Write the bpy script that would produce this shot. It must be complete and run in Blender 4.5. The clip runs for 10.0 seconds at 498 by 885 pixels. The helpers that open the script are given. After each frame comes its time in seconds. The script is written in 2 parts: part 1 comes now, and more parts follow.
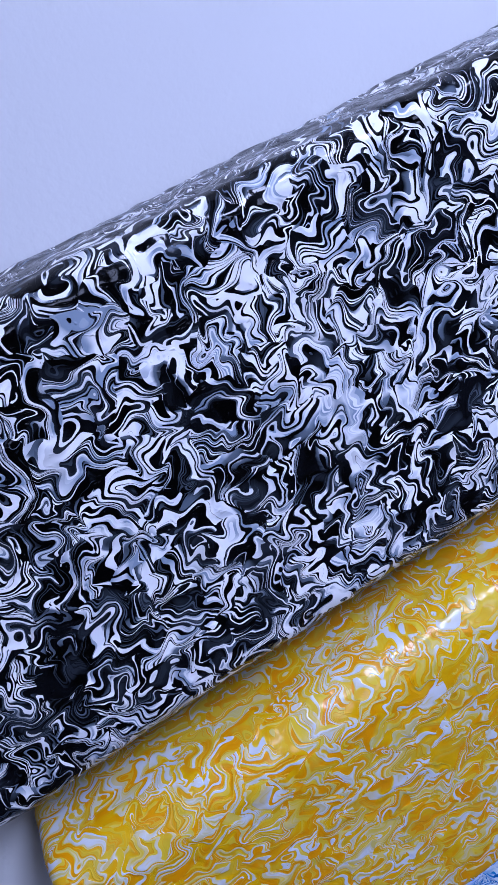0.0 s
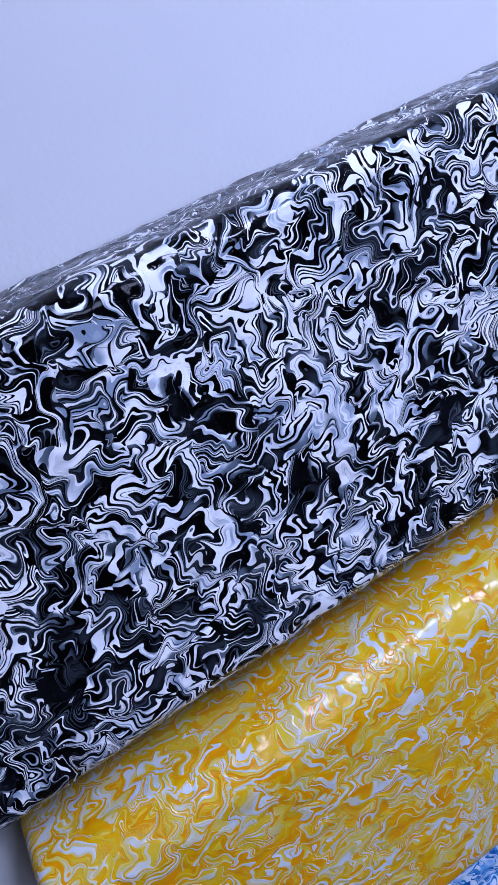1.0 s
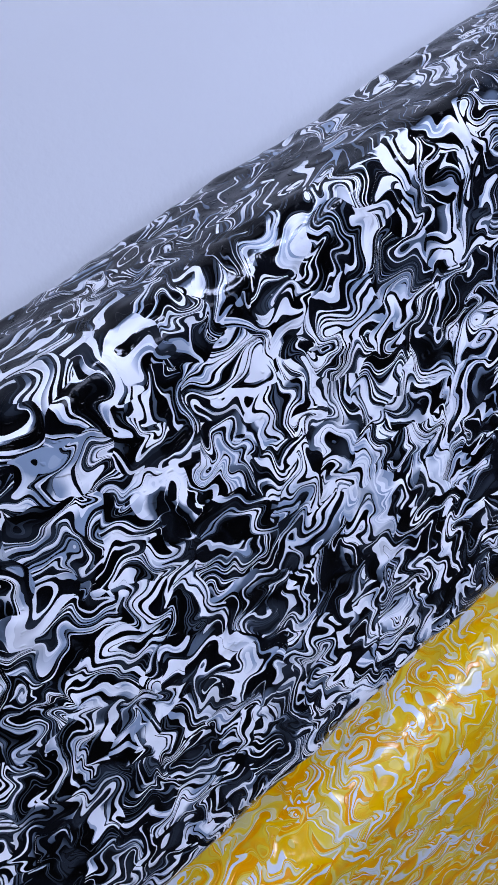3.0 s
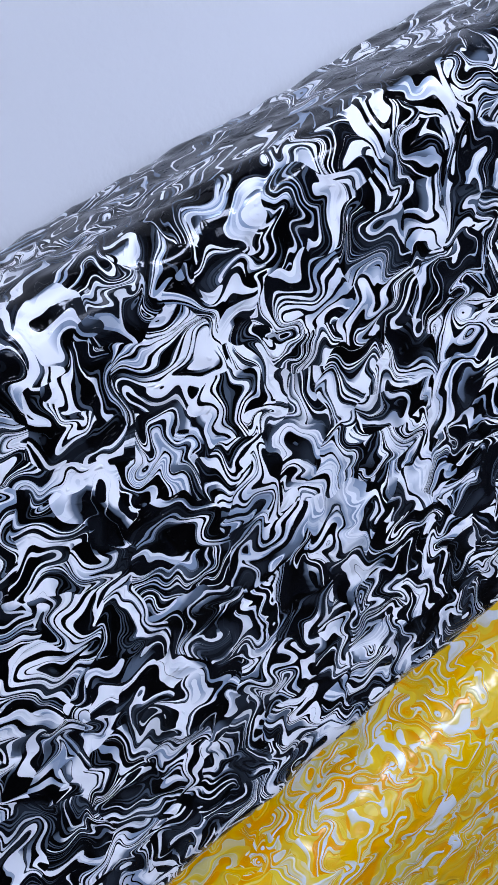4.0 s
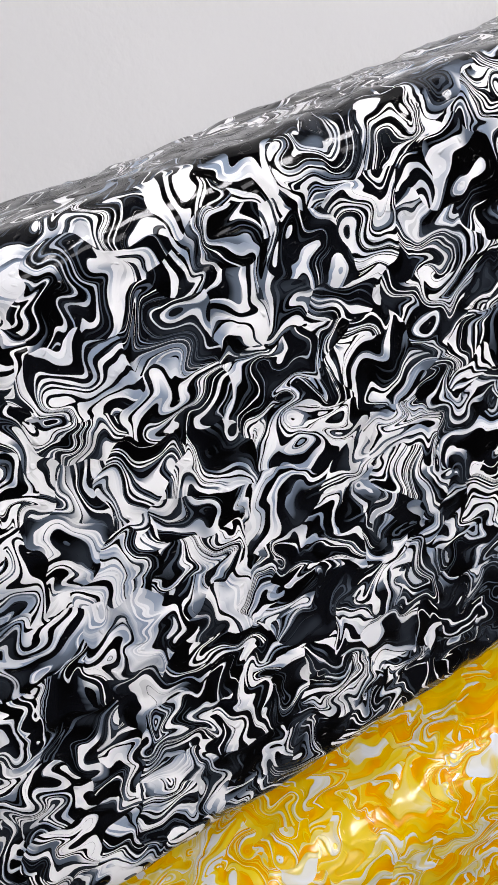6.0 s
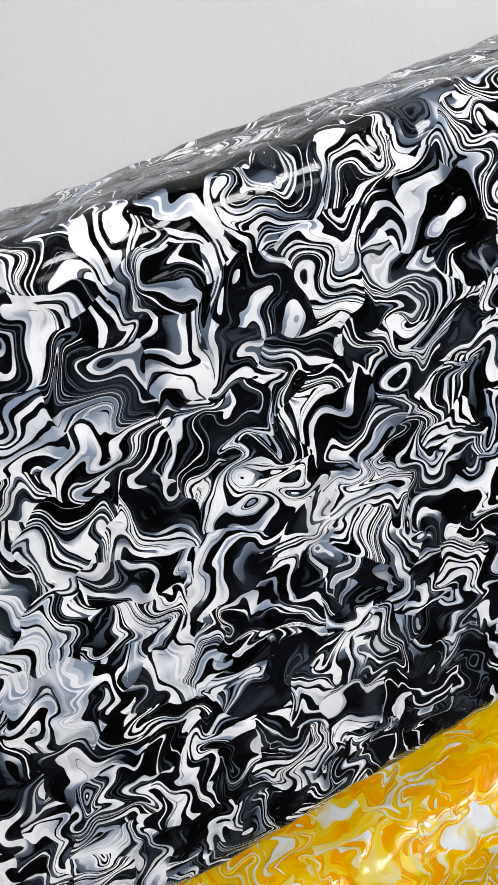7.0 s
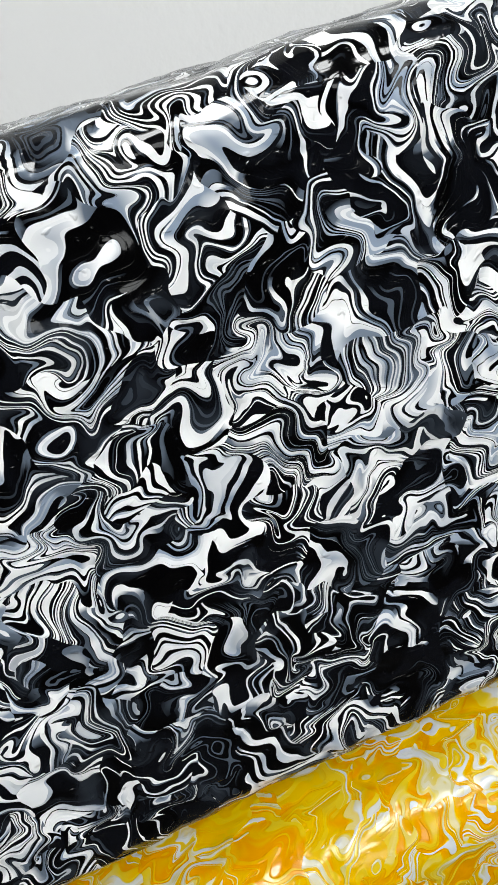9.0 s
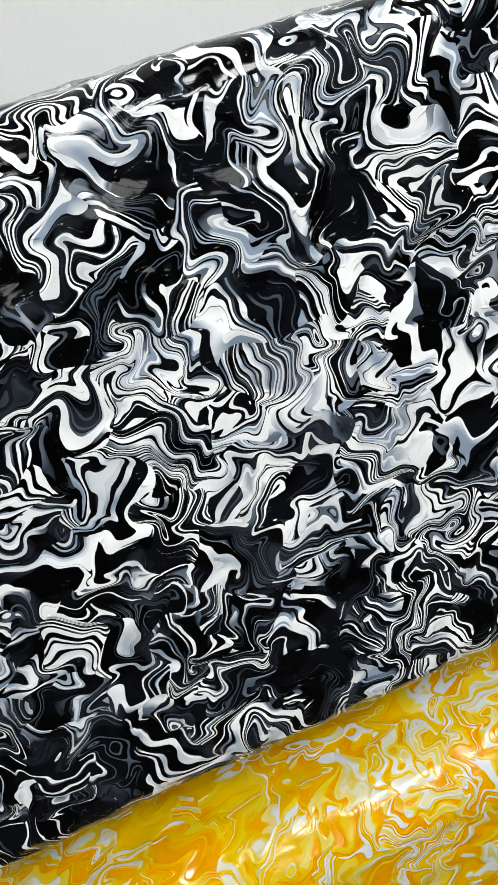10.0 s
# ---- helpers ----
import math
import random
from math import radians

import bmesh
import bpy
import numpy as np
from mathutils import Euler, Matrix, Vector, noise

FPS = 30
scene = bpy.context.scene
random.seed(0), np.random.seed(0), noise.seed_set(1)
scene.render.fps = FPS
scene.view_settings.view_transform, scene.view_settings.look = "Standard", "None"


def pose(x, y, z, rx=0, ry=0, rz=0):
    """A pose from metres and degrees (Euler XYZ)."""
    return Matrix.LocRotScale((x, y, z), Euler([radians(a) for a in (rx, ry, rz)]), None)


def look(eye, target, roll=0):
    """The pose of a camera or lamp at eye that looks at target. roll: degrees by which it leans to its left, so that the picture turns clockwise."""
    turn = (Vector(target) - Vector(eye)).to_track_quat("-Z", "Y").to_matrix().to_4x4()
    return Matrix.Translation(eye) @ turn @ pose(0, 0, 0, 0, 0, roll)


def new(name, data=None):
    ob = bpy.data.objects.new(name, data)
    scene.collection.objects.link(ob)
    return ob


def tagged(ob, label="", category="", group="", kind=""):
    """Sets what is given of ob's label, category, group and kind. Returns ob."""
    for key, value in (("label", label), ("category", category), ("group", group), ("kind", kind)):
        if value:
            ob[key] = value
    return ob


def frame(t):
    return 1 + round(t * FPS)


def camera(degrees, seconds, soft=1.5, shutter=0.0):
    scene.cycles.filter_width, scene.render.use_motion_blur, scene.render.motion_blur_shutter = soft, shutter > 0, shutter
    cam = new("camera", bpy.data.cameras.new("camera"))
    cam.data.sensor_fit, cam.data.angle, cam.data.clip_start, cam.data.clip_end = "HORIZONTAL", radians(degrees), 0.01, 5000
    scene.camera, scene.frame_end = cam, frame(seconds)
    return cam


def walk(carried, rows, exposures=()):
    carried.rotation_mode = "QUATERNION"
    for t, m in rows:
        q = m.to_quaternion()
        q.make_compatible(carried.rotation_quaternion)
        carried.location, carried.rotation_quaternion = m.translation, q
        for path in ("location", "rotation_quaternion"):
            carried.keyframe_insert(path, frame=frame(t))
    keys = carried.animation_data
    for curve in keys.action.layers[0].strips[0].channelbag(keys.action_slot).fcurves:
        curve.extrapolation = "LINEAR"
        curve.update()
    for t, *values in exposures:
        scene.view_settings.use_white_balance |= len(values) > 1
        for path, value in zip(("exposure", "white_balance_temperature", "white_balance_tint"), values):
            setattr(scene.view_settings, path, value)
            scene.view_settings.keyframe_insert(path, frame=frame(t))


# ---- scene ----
cam = camera(34.9, 10.0, soft=1.5)
PATH = [
    (0, (-0.155, -0.284, 1.403), (0.235, 1.446, 0.478), -24.4),
    (0.5, (-0.174, -0.303, 1.411), (0.309, 1.404, 0.488), -21.4),
    (1, (-0.179, -0.292, 1.411), (0.35, 1.41, 0.503), -21.8),
    (1.5, (-0.164, -0.252, 1.437), (0.4, 1.351, 0.383), -25.8),
    (2, (-0.146, -0.217, 1.446), (0.355, 1.337, 0.291), -26.9),
    (2.2, (-0.145, -0.211, 1.443), (0.353, 1.33, 0.27), -26.8),
    (3.3, (-0.136, -0.179, 1.424), (0.399, 1.368, 0.275), -26.0),
    (3.5, (-0.133, -0.178, 1.415), (0.422, 1.377, 0.287), -25.4),
    (4, (-0.121, -0.174, 1.404), (0.394, 1.41, 0.297), -25.1),
    (4.5, (-0.106, -0.172, 1.395), (0.41, 1.446, 0.339), -23.0),
    (5, (-0.087, -0.176, 1.383), (0.418, 1.484, 0.389), -21.1),
    (5.5, (-0.071, -0.181, 1.378), (0.441, 1.493, 0.41), -20.3),
    (5.7, (-0.062, -0.183, 1.377), (0.466, 1.495, 0.426), -19.1),
    (6.8, (-0.028, -0.167, 1.376), (0.402, 1.537, 0.421), -17.7),
    (7, (-0.021, -0.166, 1.375), (0.417, 1.545, 0.436), -17.4),
    (7.5, (0.001, -0.163, 1.367), (0.414, 1.556, 0.432), -16.4),
    (8, (0.028, -0.162, 1.357), (0.413, 1.559, 0.414), -16.9),
    (8.5, (0.05, -0.164, 1.358), (0.407, 1.577, 0.44), -16.8),
    (9, (0.073, -0.168, 1.355), (0.411, 1.572, 0.43), -16.6),
    (9.5, (0.085, -0.171, 1.358), (0.42, 1.578, 0.449), -16.4),
    (10, (0.099, -0.181, 1.348), (0.442, 1.57, 0.445), -16.1),
]
EXPOSURES = [
    (0.0, 0.08, 6180, 17), (2.0, 0.0, 6230, 15), (3.5, 0.06, 7080, 7), (4.5, 0.15, 7650, 4), (5.0, 0.21, 10200, 3),
    (5.5, 0.24, 11300, 4), (7.5, 0.24, 11200, -1), (10.0, 0.22, 11700, -5),
]
walk(cam, [(t, look(eye, target, roll)) for t, eye, target, roll in PATH], EXPOSURES)

# ---- world, large lights ----
world = bpy.data.worlds.new("world")
scene.world = world
world.use_nodes = True
wn = world.node_tree.nodes
sky = wn.new("ShaderNodeTexSky")
sky.sky_type, sky.sun_disc = "NISHITA", False
sky.sun_elevation, sky.sun_rotation = radians(38), radians(140)
world.node_tree.links.new(sky.outputs[0], wn["Background"].inputs["Color"])
wn["Background"].inputs["Strength"].default_value = 0.1


def area_lamp(name, place, target, size_x, size_y, power, color):
    data = bpy.data.lights.new(name, "AREA")
    data.shape, data.size, data.size_y = "RECTANGLE", size_x, size_y
    data.energy, data.color = power, color
    ob = new(name, data)
    ob.matrix_world = look(place, target)
    return ob


WALL_Y = 0.075         # the white wall that the slabs hang on
ROOM_X, ROOM_Y, FLOOR_Z, ROOM_Z = (-1.9, 2.1), -2.7, -0.35, 2.1
WIN = (0.0, 1.0, 1.5, 2.02)   # the added window opening in the wall behind the camera: x0, x1, z0, z1
# fill light in the added window, for the fronts of the slabs
area_lamp("added_window_fill", ((WIN[0] + WIN[1]) / 2, ROOM_Y + 0.02, (WIN[2] + WIN[3]) / 2), (0.2, 0, 1.2), WIN[1] - WIN[0], WIN[3] - WIN[2], 18, (0.53, 0.63, 1.0))
area_lamp("ceiling_lamp_light", (0.36, -0.8, ROOM_Z - 0.07), (0.36, -0.8, 0), 0.38, 0.38, 26, (0.54, 0.64, 1.0))


# ---- materials ----
class Nodes:
    """Short forms for building one node material."""

    def __init__(self, name):
        self.mat = bpy.data.materials.new(name)
        self.mat.use_nodes = True
        self.tree = self.mat.node_tree
        self.bsdf = self.tree.nodes["Principled BSDF"]
        self.co = self.tree.nodes.new("ShaderNodeTexCoord").outputs["Object"]

    def put(self, socket, value):
        if isinstance(value, bpy.types.NodeSocket):
            self.tree.links.new(value, socket)
        else:
            socket.default_value = value

    def math(self, op, a, b=0.0, clamp=False):
        n = self.tree.nodes.new("ShaderNodeMath")
        n.operation, n.use_clamp = op, clamp
        self.put(n.inputs[0], a), self.put(n.inputs[1], b)
        return n.outputs[0]

    def vec(self, op, a, b):
        n = self.tree.nodes.new("ShaderNodeVectorMath")
        n.operation = op
        self.put(n.inputs[0], a)
        if op == "SCALE":
            self.put(n.inputs["Scale"], b)
        else:
            self.put(n.inputs[1], b)
        return n.outputs["Value"] if op == "DOT_PRODUCT" else n.outputs["Vector"]

    def noise(self, co, scale, detail=0.0, rough=0.5, color=False):
        n = self.tree.nodes.new("ShaderNodeTexNoise")
        self.put(n.inputs["Vector"], co)
        n.inputs["Scale"].default_value, n.inputs["Detail"].default_value = scale, detail
        n.inputs["Roughness"].default_value = rough
        return n.outputs["Color"] if color else n.outputs["Fac"]

    def warp(self, co, scale, amount, detail=0.0):
        c = self.vec("SUBTRACT", self.noise(co, scale, detail, color=True), (0.5, 0.5, 0.5))
        return self.vec("ADD", co, self.vec("SCALE", c, amount))

    def shear(self, q, way, scale, strength, along=0.3):
        """Slide the plastic along one direction, by an amount that changes across it: one fold of the kneading."""
        flat = self.vec("SUBTRACT", q, self.vec("SCALE", way, self.math("MULTIPLY", self.vec("DOT_PRODUCT", q, way), 1 - along)))
        n = self.math("SUBTRACT", self.noise(flat, scale), 0.5)
        return self.vec("ADD", q, self.vec("SCALE", way, self.math("MULTIPLY", n, strength / scale)))

    def sheets(self, w, soft):
        """Sheets of random thickness stacked along w: a random colour for each."""
        n = self.tree.nodes.new("ShaderNodeTexVoronoi")
        n.voronoi_dimensions, n.feature = "1D", "SMOOTH_F1"
        self.put(n.inputs["W"], w)
        n.inputs["Scale"].default_value, n.inputs["Smoothness"].default_value = 1.0, soft
        split = self.tree.nodes.new("ShaderNodeSeparateColor")
        self.put(split.inputs[0], n.outputs["Color"])
        return split.outputs[0], split.outputs[1]

    def cells(self, co, scale):
        n = self.tree.nodes.new("ShaderNodeTexVoronoi")
        self.put(n.inputs["Vector"], co)
        n.inputs["Scale"].default_value = scale
        return n.outputs["Color"]

    def ramp(self, fac, stops):
        n = self.tree.nodes.new("ShaderNodeValToRGB")
        self.put(n.inputs["Fac"], fac)
        el = n.color_ramp.elements
        while len(el) < len(stops):
            el.new(0.5)
        for e, (at, col) in zip(el, stops):
            e.position = at
            e.color = (*col, 1) if len(col) == 3 else (col[0], col[0], col[0], 1)
        return n.outputs["Color"]

    def mix(self, fac, a, b):
        n = self.tree.nodes.new("ShaderNodeMix")
        n.data_type = "RGBA"
        self.put(n.inputs["Factor"], fac), self.put(n.inputs["A"], a), self.put(n.inputs["B"], b)
        return n.outputs[2]

    def bump(self, height, distance, strength=1.0, normal=None):
        n = self.tree.nodes.new("ShaderNodeBump")
        self.put(n.inputs["Height"], height)
        n.inputs["Distance"].default_value, n.inputs["Strength"].default_value = distance, strength
        if normal is not None:
            self.put(n.inputs["Normal"], normal)
        return n.outputs["Normal"]


def marbled(name, dark, dark_too, light, light_too, seed, steps, size=1.0, layers=300.0, soft=0.12, fine=3.1, fine_share=0.5, smoky=(0.045, 0.057, 0.074, 1), smoke=0.36,
            between=(0.1, 0.13, 0.17, 1), creases=0.0004, pimples=0.0006, rough=0.12, gloss=0.24, stretch=1.0, relief_share=1.0):
    """Melted and kneaded plastic: stacked sheets of a dark and a light tone, sheared and folded again and again, in chips pressed together."""
    m = Nodes(name)

    def way(turn, lean=0.35):
        ang = radians(turn + 40 * seed)
        return tuple(Vector((math.cos(ang), lean, math.sin(ang))).normalized())

    p = m.vec("ADD", m.co, (seed * 1.37, seed * 0.61, seed * 2.03))
    p = m.vec("SCALE", m.vec("MULTIPLY", p, (stretch, 1.0, 1.05)), 1.0 / size)
    # small wobbles first, then the broad folds that they ride on
    q = m.warp(p, 62, 0.009)
    q = m.shear(q, way(0, 0.3), 92, 1.5)
    q = m.shear(q, way(90, -0.4), 74, 1.9)
    ride = q
    chip = m.cells(q, 36)
    q = m.vec("ADD", q, m.vec("SCALE", m.vec("SUBTRACT", chip, (0.5, 0.5, 0.5)), 0.09))
    q = m.shear(q, way(45, 0.5), 55, 2.3)
    q = m.shear(q, way(135, -0.3), 42, 2.4)
    q = m.shear(q, way(70, 0.4), 31, 2.2)
    q = m.shear(q, way(160, -0.5), 20, 1.3)
    lie = m.vec("NORMALIZE", m.vec("ADD", m.vec("MULTIPLY", m.vec("SUBTRACT", chip, (0.5, 0.5, 0.5)), (1.0, 0.6, 1.0)), tuple(0.12 * c for c in way(25))), (0, 0, 0))
    layer = m.math("MULTIPLY", m.vec("DOT_PRODUCT", q, lie), layers)
    broad, pick = m.sheets(layer, soft)
    thin, other = m.sheets(m.math("ADD", m.math("MULTIPLY", layer, fine), 31.7), soft)
    bundle = m.ramp(pick, [(1 - fine_share - 0.02, (0,)), (1 - fine_share + 0.02, (1,))])
    tone = m.math("ADD", m.math("MULTIPLY", broad, m.math("SUBTRACT", 1.0, m.math("MULTIPLY", bundle, 0.82))), m.math("MULTIPLY", m.math("MULTIPLY", thin, bundle), 0.82))
    gather_and_shade = m.tree.nodes.new("ShaderNodeAttribute")
    gather_and_shade.attribute_name = "gather_and_shade"
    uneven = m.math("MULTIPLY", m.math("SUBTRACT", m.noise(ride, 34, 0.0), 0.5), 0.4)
    tone = m.math("ADD", tone, m.math("ADD", uneven, m.math("MULTIPLY", gather_and_shade.outputs["Fac"], 0.5)))
    share = m.ramp(tone, steps)
    a = m.mix(m.ramp(m.noise(q, 40, 1.0), [(0.46, (0,)), (0.60, (1,))]), dark, dark_too)
    # hair-thin layers in the dark tone
    hair = m.sheets(m.math("ADD", m.math("MULTIPLY", layer, 6.3), 11.3), soft)[0]
    hair = m.math("MULTIPLY", m.ramp(hair, [(0.80, (0,)), (0.86, (1,))]), m.ramp(m.noise(m.vec("ADD", ride, (2, 6, 4)), 44, 1.0), [(0.46, (0,)), (0.60, (0.6,))]))
    a = m.mix(hair, a, between)
    faded = m.math("MULTIPLY", m.ramp(m.noise(m.vec("ADD", ride, (3, 1, 2)), 50, 1.0), [(0.45, (0,)), (0.60, (1,))]), m.ramp(other, [(0.25, (0.2,)), (0.65, (1,))]))
    b = m.mix(faded, light, light_too)
    # a thin seam of a tone between the two
    twice = m.math("MULTIPLY", share, 2.0)
    col = m.mix(m.math("SUBTRACT", twice, 1.0, clamp=True), m.mix(m.math("MINIMUM", twice, 1.0), a, between), b)
    # where the two tones ran into one another
    haze = m.math("MULTIPLY", m.ramp(m.noise(m.vec("ADD", ride, (5, 2, 7)), 46, 1.0), [(0.55, (0,)), (0.66, (smoke,))]), m.ramp(other, [(0.3, (0.35,)), (0.6, (1,))]))
    col = m.mix(haze, col, smoky)
    m.put(m.bsdf.inputs["Base Color"], col)
    m.put(m.bsdf.inputs["Roughness"], m.math("ADD", m.math("MULTIPLY", m.noise(ride, 60, 2.0), 0.12), rough - 0.045))
    m.bsdf.inputs["IOR"].default_value = 1.46
    m.bsdf.inputs["Specular IOR Level"].default_value = gloss
    b1 = m.bump(m.noise(ride, 78, 0.5), 0.0017 * relief_share, 0.6)
    b2 = m.bump(tone, creases * relief_share, 0.5, b1)
    b3 = m.bump(m.ramp(m.noise(ride, 250, 1.0), [(0.65, (0,)), (0.76, (1,))]), pimples, 0.6, b2)
    m.put(m.bsdf.inputs["Normal"], b3)
    return m.mat


def plain(name, color, rough=0.6, vary=0.06, scale=6.0, bump_scale=300.0, bump_depth=0.0004, metal=0.0):
    m = Nodes(name)
    lo = tuple(c * (1 - vary) for c in color)
    col = m.ramp(m.noise(m.co, scale, 4.0, 0.6), [(0.3, lo), (0.7, color)])
    m.put(m.bsdf.inputs["Base Color"], col)
    m.bsdf.inputs["Roughness"].default_value = rough
    m.bsdf.inputs["Metallic"].default_value = metal
    m.put(m.bsdf.inputs["Normal"], m.bump(m.noise(m.co, bump_scale, 2.0), bump_depth, 0.5))
    return m.mat


BLACK_WHITE = marbled("black_white_plastic", (0.0008, 0.0008, 0.001, 1), (0.003, 0.0035, 0.005, 1), (0.84, 0.84, 0.84, 1), (0.22, 0.28, 0.36, 1), 1.0,
                      [(0.0, (0,)), (0.54, (0,)), (0.558, (0.4,)), (0.578, (0.5,)), (0.6, (1,)), (1.0, (1,))], size=0.74, rough=0.055, creases=0.0006, fine_share=0.66, gloss=0.19)
YELLOW_WHITE = marbled("yellow_white_plastic", (0.72, 0.275, 0.0002, 1), (0.70, 0.375, 0.0006, 1), (0.57, 0.59, 0.60, 1), (0.55, 0.46, 0.16, 1), 2.0,
                       [(0.0, (0,)), (0.38, (0,)), (0.56, (0.45,)), (0.64, (0.6,)), (0.76, (1,)), (1.0, (1,))], size=0.66, soft=0.8, fine_share=0.3,
                       between=(0.68, 0.48, 0.03, 1), creases=0.0009, pimples=0.0001, smoky=(0.60, 0.42, 0.03, 1), smoke=0.7,
                       rough=0.19, stretch=0.9, gloss=0.27, relief_share=0.9)
BLUE_WHITE = marbled("blue_white_plastic", (0.004, 0.085, 0.28, 1), (0.015, 0.18, 0.45, 1), (0.5, 0.6, 0.68, 1), (0.08, 0.28, 0.52, 1), 3.0,
                     [(0.0, (0,)), (0.46, (0,)), (0.50, (0.2,)), (0.56, (1,)), (1.0, (1,))], size=0.62, between=(0.1, 0.32, 0.66, 1), smoky=(0.08, 0.27, 0.6, 1), gloss=0.25)
WALL_PAINT = plain("white_wall_paint", (0.605, 0.605, 0.60), 0.65, 0.03, 5.0, 420.0, 0.0003)
GREY_PAINT = plain("grey_wall_paint", (0.07, 0.069, 0.067), 0.7, 0.06, 4.0)
CEILING_PAINT = plain("grey_ceiling_paint", (0.4, 0.4, 0.395), 0.8, 0.03, 3.0)
FLOOR_SHEET = plain("grey_floor", (0.06, 0.055, 0.05), 0.6, 0.2, 4.0)
FRAME_PAINT = plain("white_frame_paint", (0.78, 0.78, 0.77), 0.35, 0.03, 9.0)
GREY_METAL = plain("grey_metal", (0.45, 0.45, 0.46), 0.35, 0.1, 40.0, metal=1.0)
g = Nodes("window_glass")
g.bsdf.inputs["Transmission Weight"].default_value = 1.0
g.bsdf.inputs["Roughness"].default_value = 0.0
g.bsdf.inputs["IOR"].default_value = 1.45
GLASS = g.mat
d = Nodes("lamp_diffuser")
d.bsdf.inputs["Base Color"].default_value = (0.8, 0.8, 0.8, 1)
d.bsdf.inputs["Emission Color"].default_value = (0.56, 0.64, 1.0, 1)
d.bsdf.inputs["Emission Strength"].default_value = 11.0
DIFFUSER = d.mat


# ---- mesh helpers ----
def mesh_object(name, bm, material, smooth=False):
    me = bpy.data.meshes.new(name)
    bm.to_mesh(me)
    bm.free()
    me.materials.append(material)
    if smooth:
        me.shade_smooth()
    return new(name, me)


def part(name, bm, material, parent, label="", smooth=False):
    ob = mesh_object(name, bm, material, smooth)
    ob.parent = parent
    return tagged(ob, label) if label else ob


def box_bm(x0, x1, y0, y1, z0, z1, bevel=0.0, bm=None):
    own = bm is None
    bm = bm or bmesh.new()
    made = bmesh.ops.create_cube(bm, size=1.0)
    for v in made["verts"]:
        v.co = Vector(((x0 + x1) / 2 + v.co.x * (x1 - x0), (y0 + y1) / 2 + v.co.y * (y1 - y0), (z0 + z1) / 2 + v.co.z * (z1 - z0)))
    if bevel and own:
        bmesh.ops.bevel(bm, geom=bm.edges[:], offset=bevel, segments=2, affect="EDGES", profile=0.6)
    return bm


def cylinder_bm(radius, depth, segments=40, bevel=0.0):
    bm = bmesh.new()
    bmesh.ops.create_cone(bm, cap_ends=True, segments=segments, radius1=radius, radius2=radius, depth=depth)
    if bevel:
        rim = [e for e in bm.edges if abs(e.verts[0].co.z - e.verts[1].co.z) < 1e-6]
        bmesh.ops.bevel(bm, geom=rim, offset=bevel, segments=2, affect="EDGES")
    return bm


# ---- the room ----
def structure(name, bm, material, label, category):
    return tagged(mesh_object(name, bm, material), label, category, kind="structure")


x0, x1 = ROOM_X
structure("wall_north", box_bm(x0, x1, WALL_Y, WALL_Y + 0.15, FLOOR_Z, ROOM_Z), WALL_PAINT, "plain white painted wall behind the marbled slabs", "wall")
structure("wall_west", box_bm(x0 - 0.15, x0, ROOM_Y - 0.15, WALL_Y + 0.15, FLOOR_Z, ROOM_Z), GREY_PAINT, "plain grey painted side wall", "wall")
structure("wall_east", box_bm(x1, x1 + 0.15, ROOM_Y - 0.15, WALL_Y + 0.15, FLOOR_Z, ROOM_Z), GREY_PAINT, "plain grey painted side wall", "wall")
bm = box_bm(x0, WIN[0], ROOM_Y - 0.15, ROOM_Y, FLOOR_Z, ROOM_Z)
for a in ((WIN[1], x1, FLOOR_Z, ROOM_Z), (WIN[0], WIN[1], FLOOR_Z, WIN[2]), (WIN[0], WIN[1], WIN[3], ROOM_Z)):
    box_bm(a[0], a[1], ROOM_Y - 0.15, ROOM_Y, a[2], a[3], bm=bm)
structure("wall_south", bm, GREY_PAINT, "plain grey painted wall with an added window opening", "wall")
structure("floor", box_bm(x0 - 0.15, x1 + 0.15, ROOM_Y - 0.15, WALL_Y + 0.15, FLOOR_Z - 0.1, FLOOR_Z), FLOOR_SHEET, "plain grey floor of the room", "floor")
structure("ceiling", box_bm(x0 - 0.15, x1 + 0.15, ROOM_Y - 0.15, WALL_Y + 0.15, ROOM_Z, ROOM_Z + 0.1), CEILING_PAINT, "plain light grey painted ceiling", "ceiling")

# window out of view, added to go with the fill light
window = tagged(new("added_window_1"), "unseen white framed window added to bring in fill light", "window", kind="structure")
yw, MULLION = ROOM_Y - 0.09, (WIN[0] + WIN[1]) / 2
for a in ((WIN[0], WIN[0] + 0.06, WIN[2], WIN[3]), (WIN[1] - 0.06, WIN[1], WIN[2], WIN[3]), (WIN[0] + 0.06, WIN[1] - 0.06, WIN[2], WIN[2] + 0.06),
          (WIN[0] + 0.06, WIN[1] - 0.06, WIN[3] - 0.06, WIN[3]), (MULLION - 0.03, MULLION + 0.03, WIN[2] + 0.06, WIN[3] - 0.06)):
    part("window_frame", box_bm(a[0], a[1], yw - 0.03, yw + 0.03, a[2], a[3], 0.004), FRAME_PAINT, window)
for a in ((WIN[0] + 0.06, MULLION - 0.03), (MULLION + 0.03, WIN[1] - 0.06)):
    pane = part("pane", box_bm(a[0], a[1], yw - 0.003, yw + 0.003, WIN[2] + 0.06, WIN[3] - 0.06), GLASS, window)
    pane.visible_shadow = False

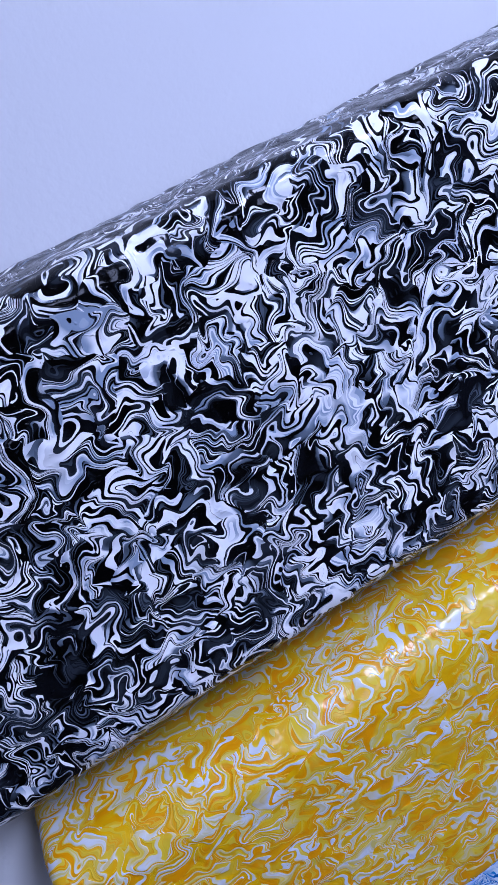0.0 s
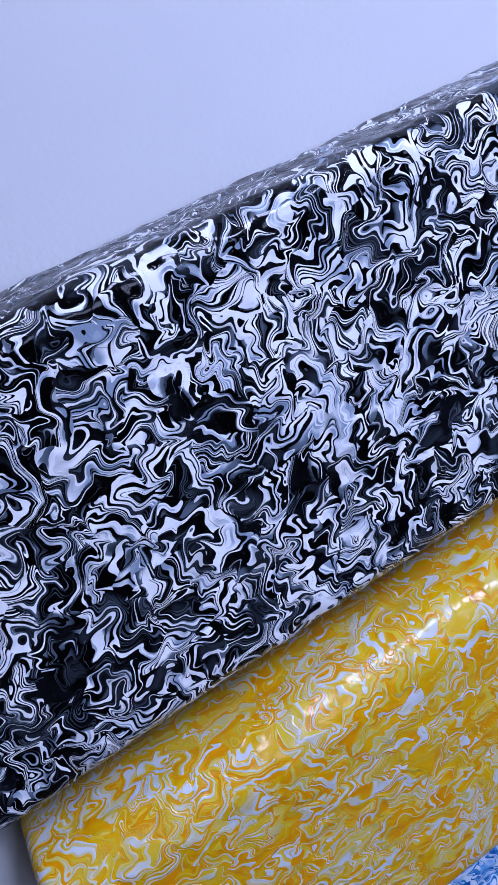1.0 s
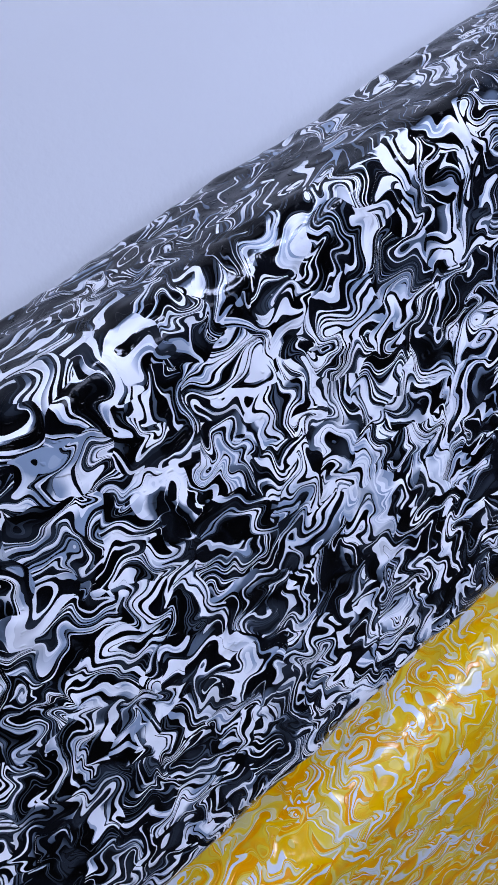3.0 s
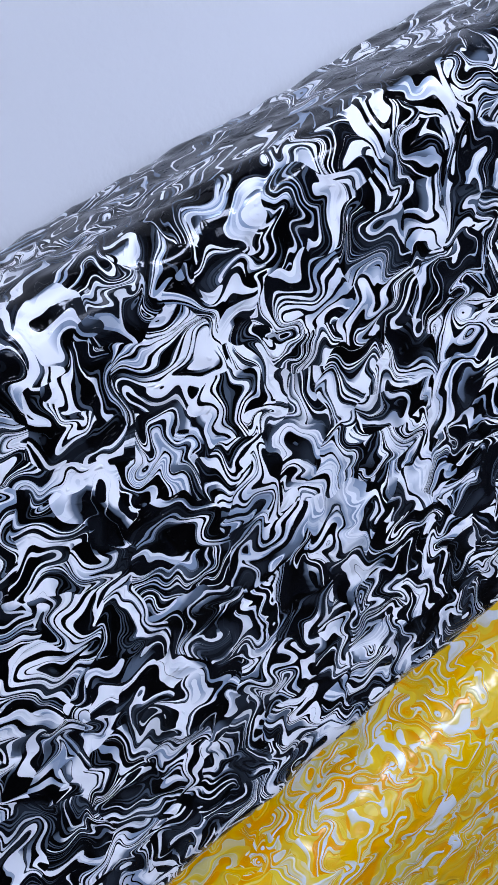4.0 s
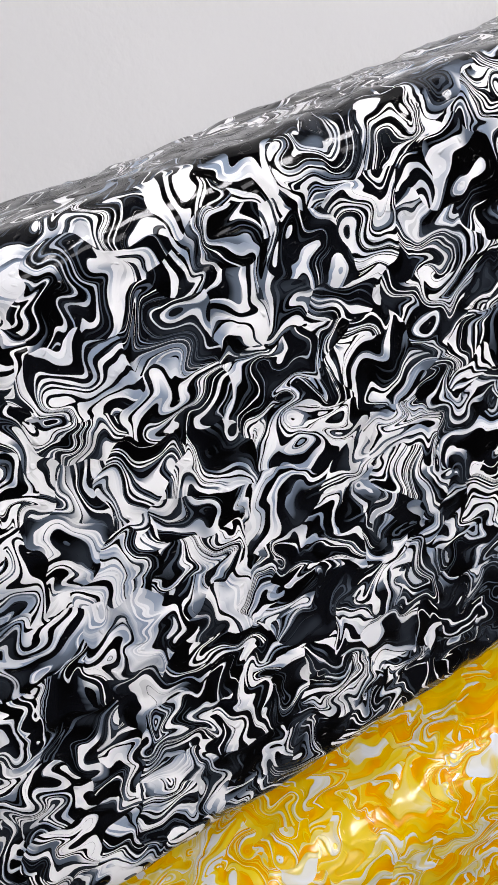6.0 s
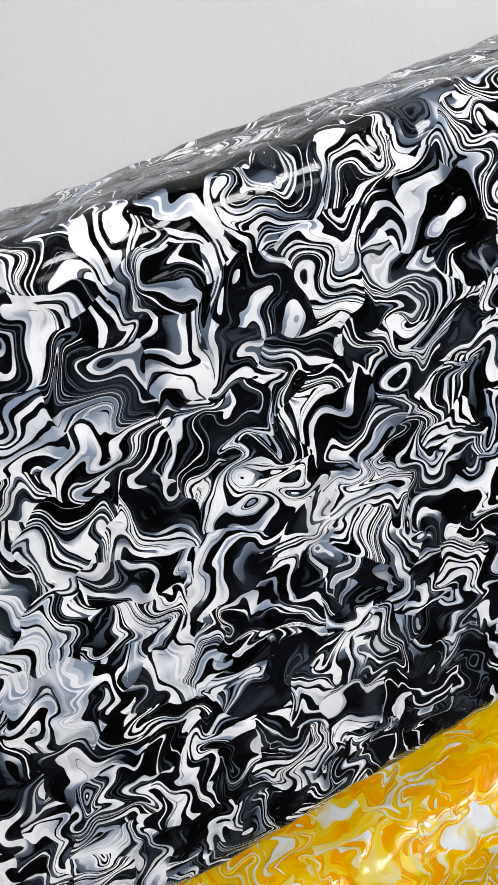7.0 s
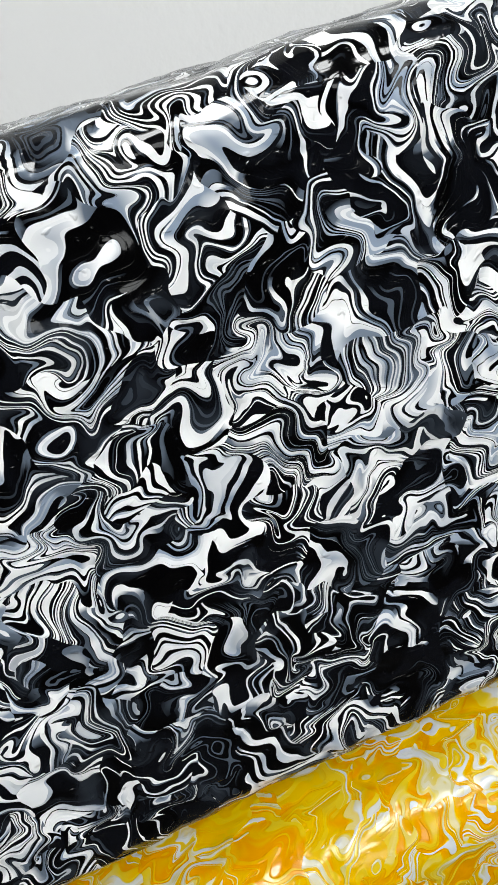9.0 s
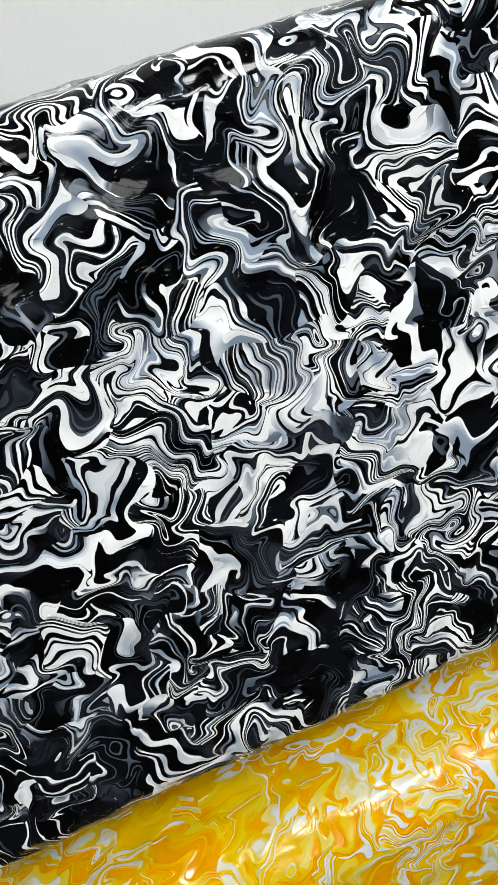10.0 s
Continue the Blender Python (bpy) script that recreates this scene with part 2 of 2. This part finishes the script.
lamp = tagged(new("ceiling_lamp"), "flat white square lamp on the ceiling", "lamp")
lamp.location = (0.36, -0.8, ROOM_Z)
part("housing", box_bm(-0.22, 0.22, -0.22, 0.22, -0.035, 0, 0.006), FRAME_PAINT, lamp)
part("diffuser", box_bm(-0.2, 0.2, -0.2, 0.2, -0.047, -0.036, 0.004), DIFFUSER, lamp)


# ---- the marbled slabs ----
def profile(depth, height, radius_front, radius_back, radius_low, step):
    """Points round a rounded rectangle in y (0 = front) and z (0 = bottom), with their outward normals."""
    pts = []

    def line(a, b):
        n = max(1, int((Vector(b) - Vector(a)).length / step))
        nor = Vector((b[1] - a[1], a[0] - b[0])).normalized()
        for i in range(n):
            pts.append((Vector(a).lerp(Vector(b), i / n), nor))

    def arc(c, r, start):
        n = max(3, int(r * math.pi / 2 / step * 1.6))
        for i in range(n):
            ang = radians(start + 90 * i / n)
            nor = Vector((math.cos(ang), math.sin(ang)))
            pts.append((Vector(c) + r * nor, nor))

    f, b, low = radius_front, radius_back, radius_low
    line((b_y := depth, b), (b_y, height - b))
    arc((depth - b, height - b), b, 0)
    line((depth - b, height), (f, height))
    arc((f, height - f), f, 90)
    line((0, height - f), (0, low))
    arc((low, low), low, 180)
    line((low, 0), (depth - b, 0))
    arc((depth - b, b), b, 270)
    return pts


def relief(p):
    """How far the kneaded surface stands proud at a place, in metres."""
    q = p + 0.012 * Vector(noise.noise_vector(p * 28))
    h = 0.0010 * noise.noise(q * 14)
    h += 0.0011 * noise.noise(q * 42)
    ridge = 1 - abs(noise.noise(q * 75 + Vector((7, 3, 1))))
    h += 0.0009 * (ridge * ridge - 0.6)
    h += 0.0004 * noise.noise(q * 170)
    return h


# where dark (minus) and light (plus) plastic gathered on the front, with some shade painted in: x, z, millimetres
# across
GATHERED_AND_SHADE = [
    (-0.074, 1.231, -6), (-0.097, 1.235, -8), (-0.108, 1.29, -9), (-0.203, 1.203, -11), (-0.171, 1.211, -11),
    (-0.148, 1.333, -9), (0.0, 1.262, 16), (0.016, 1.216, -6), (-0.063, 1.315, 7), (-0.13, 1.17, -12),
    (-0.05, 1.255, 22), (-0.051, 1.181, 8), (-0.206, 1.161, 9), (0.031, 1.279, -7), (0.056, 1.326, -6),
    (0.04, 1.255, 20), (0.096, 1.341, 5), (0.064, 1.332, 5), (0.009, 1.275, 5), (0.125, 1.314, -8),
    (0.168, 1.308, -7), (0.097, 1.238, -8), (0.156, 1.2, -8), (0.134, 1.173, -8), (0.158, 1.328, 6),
    # broad dark spots: dark plastic, and light falling off downwards put into the colour
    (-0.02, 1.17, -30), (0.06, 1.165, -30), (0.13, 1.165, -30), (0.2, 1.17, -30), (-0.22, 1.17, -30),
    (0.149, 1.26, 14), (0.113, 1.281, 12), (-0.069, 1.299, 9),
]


def slab_body(length, depth, height, radius_front, radius_back, seed, spots=(), bumpy=1.0):
    pts = profile(depth, height, radius_front, radius_back, 0.018, 0.0024)
    count, end_r = len(pts), 0.007
    xs = [end_r * (1 - math.cos(math.pi / 2 * i / 5)) for i in range(5)]
    ins = [end_r * (1 - math.sin(math.pi / 2 * i / 5)) for i in range(5)]
    n = int((length - 2 * end_r) / 0.0026)
    body = [end_r + (length - 2 * end_r) * i / n for i in range(n + 1)]
    rows = list(zip(xs, ins)) + [(x, 0.0) for x in body] + [(length - x, k) for x, k in reversed(list(zip(xs, ins)))]
    offset = Vector((seed * 3.1, seed * 1.7, seed * 0.9))
    verts, faces = [], []
    for x, inset in rows:
        bow = 0.0005 * noise.noise(Vector((x * 5, seed, 0)))
        for q, nor in pts:
            p = Vector((x, q.x, q.y))
            h = bumpy * relief(p + offset) + bow - inset
            verts.append((x, q.x + nor.x * h, q.y + nor.y * h))
    for r in range(len(rows) - 1):
        for c in range(count):
            a, b = r * count + c, r * count + (c + 1) % count
            faces.append((a, b, b + count, a + count))
    # the two cut ends: rings drawn in towards the middle
    for base, flip in ((0, True), ((len(rows) - 1) * count, False)):
        prev = list(range(base, base + count))
        mid = Vector((0, depth / 2, height / 2))
        for k in range(1, 9):
            f = 1 - k / 9
            ring = []
            for i in prev if k == 1 else range(count):
                o = Vector(verts[base + (i - base if k == 1 else i)])
                # shrink by the same distance from every side, down to the middle line
                y = mid.y + (o.y - mid.y) * f
                z = mid.z + (o.z - mid.z) * (1 - (1 - f) * min(1, depth / height) if k < 9 else f)
                p = Vector((verts[base][0], y, z))
                ring.append(len(verts))
                verts.append((p.x + (-1 if flip else 1) * 0.4 * relief(p + offset), p.y, p.z))
            for c in range(count):
                q = (prev[c], prev[(c + 1) % count], ring[(c + 1) % count], ring[c])
                faces.append(q[::-1] if flip else q)
            prev = ring
        faces.append(tuple(prev[::-1] if flip else prev))
    me = bpy.data.meshes.new("body")
    me.from_pydata(verts, [], faces)
    me.shade_smooth()
    gather_and_shade = np.zeros(len(verts))
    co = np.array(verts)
    # the gathered and shaded places have ragged, drawn-out outlines
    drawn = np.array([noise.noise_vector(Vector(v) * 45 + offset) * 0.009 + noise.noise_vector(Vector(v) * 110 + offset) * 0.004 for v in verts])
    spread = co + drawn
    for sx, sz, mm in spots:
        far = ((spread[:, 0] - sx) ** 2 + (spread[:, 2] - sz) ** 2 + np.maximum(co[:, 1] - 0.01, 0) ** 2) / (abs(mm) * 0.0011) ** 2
        gather_and_shade += np.sign(mm) * min(0.6, (11.0 if mm < 0 else 8.0) / abs(mm)) * np.exp(-far)
    if spots:  # the upper side gets a larger share of the dark tone
        gather_and_shade -= 0.36 * np.clip((co[:, 2] - height + 0.006) / 0.006, 0, 1) * np.clip((co[:, 1] + 0.002) / 0.012, 0, 1)
    me.attributes.new("gather_and_shade", "FLOAT", "POINT").data.foreach_set("value", gather_and_shade)
    return me


def marbled_slab(label, material, left, right, bottom, height, depth, seed, radius_front=0.012, radius_back=0.012, front=0.0, spots=(), bumpy=1.0):
    """A long marbled slab that hangs on the wall by two spacers."""
    slab = tagged(new("plastic_block"), label, "plastic block", "marbled blocks on the wall")
    slab.location = (left, front, bottom)
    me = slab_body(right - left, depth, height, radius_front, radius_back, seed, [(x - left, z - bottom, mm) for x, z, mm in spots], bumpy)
    me.materials.append(material)
    body = new("body", me)
    body.parent = slab
    for x in (0.2, right - left - 0.2):
        sp = cylinder_bm(0.014, WALL_Y - front - depth + 0.004, 24, 0.001)
        bmesh.ops.rotate(sp, verts=sp.verts, cent=(0, 0, 0), matrix=Matrix.Rotation(radians(90), 3, "X"))
        bmesh.ops.translate(sp, verts=sp.verts, vec=(x, (WALL_Y - front + depth - 0.004) / 2, height / 2))
        part("spacer", sp, GREY_METAL, slab, "round grey metal spacer")
    return slab


def burr(slab, material, x, y, height, lean):
    """A thin curl of plastic that stands up from the upper side of a slab."""
    bm = bmesh.new()
    rings = []
    for k in range(7):
        f = k / 6
        mid = Vector((lean * height * f ** 1.8, 0.1 * height * math.sin(3 * f), height * math.sin(f * 1.9)))
        r_ring = 0.0013 * (1 - f) ** 0.7 + 0.00025
        rings.append([bm.verts.new(mid + Vector((r_ring * math.cos(a), 0.6 * r_ring * math.sin(a), 0))) for a in (math.tau * i / 8 for i in range(8))])
    for low, high in zip(rings, rings[1:]):
        for i in range(8):
            bm.faces.new((low[i], low[(i + 1) % 8], high[(i + 1) % 8], high[i]))
    bm.faces.new(rings[-1])
    bm.faces.new(rings[0][::-1])
    curl = part("burr", bm, material, slab, "small curled burr of black plastic", smooth=True)
    curl.location = (x - slab.location.x, y - slab.location.y, 1.3442 - slab.location.z)
    return curl


black_slab = marbled_slab("glossy black and white marbled plastic block on a white wall", BLACK_WHITE, -0.295, 0.52, 1.1405, 0.2063, 0.066, 1.0, spots=GATHERED_AND_SHADE)
marbled_slab("glossy yellow and white marbled plastic block below a black one", YELLOW_WHITE, -0.267, 0.52, 0.891, 0.2065, 0.066, 2.0, radius_front=0.026, front=0.002, bumpy=0.75)
marbled_slab("glossy blue and white marbled plastic block below a yellow one", BLUE_WHITE, -0.275, 0.52, 0.655, 0.204, 0.066, 3.0, front=0.003)
for x, y, height, lean in ((0.169, 0.045, 0.0032, -0.9), (0.181, 0.047, 0.0024, 0.8), (0.154, 0.05, 0.002, -0.5)):
    burr(black_slab, BLACK_WHITE, x, y, height, lean)
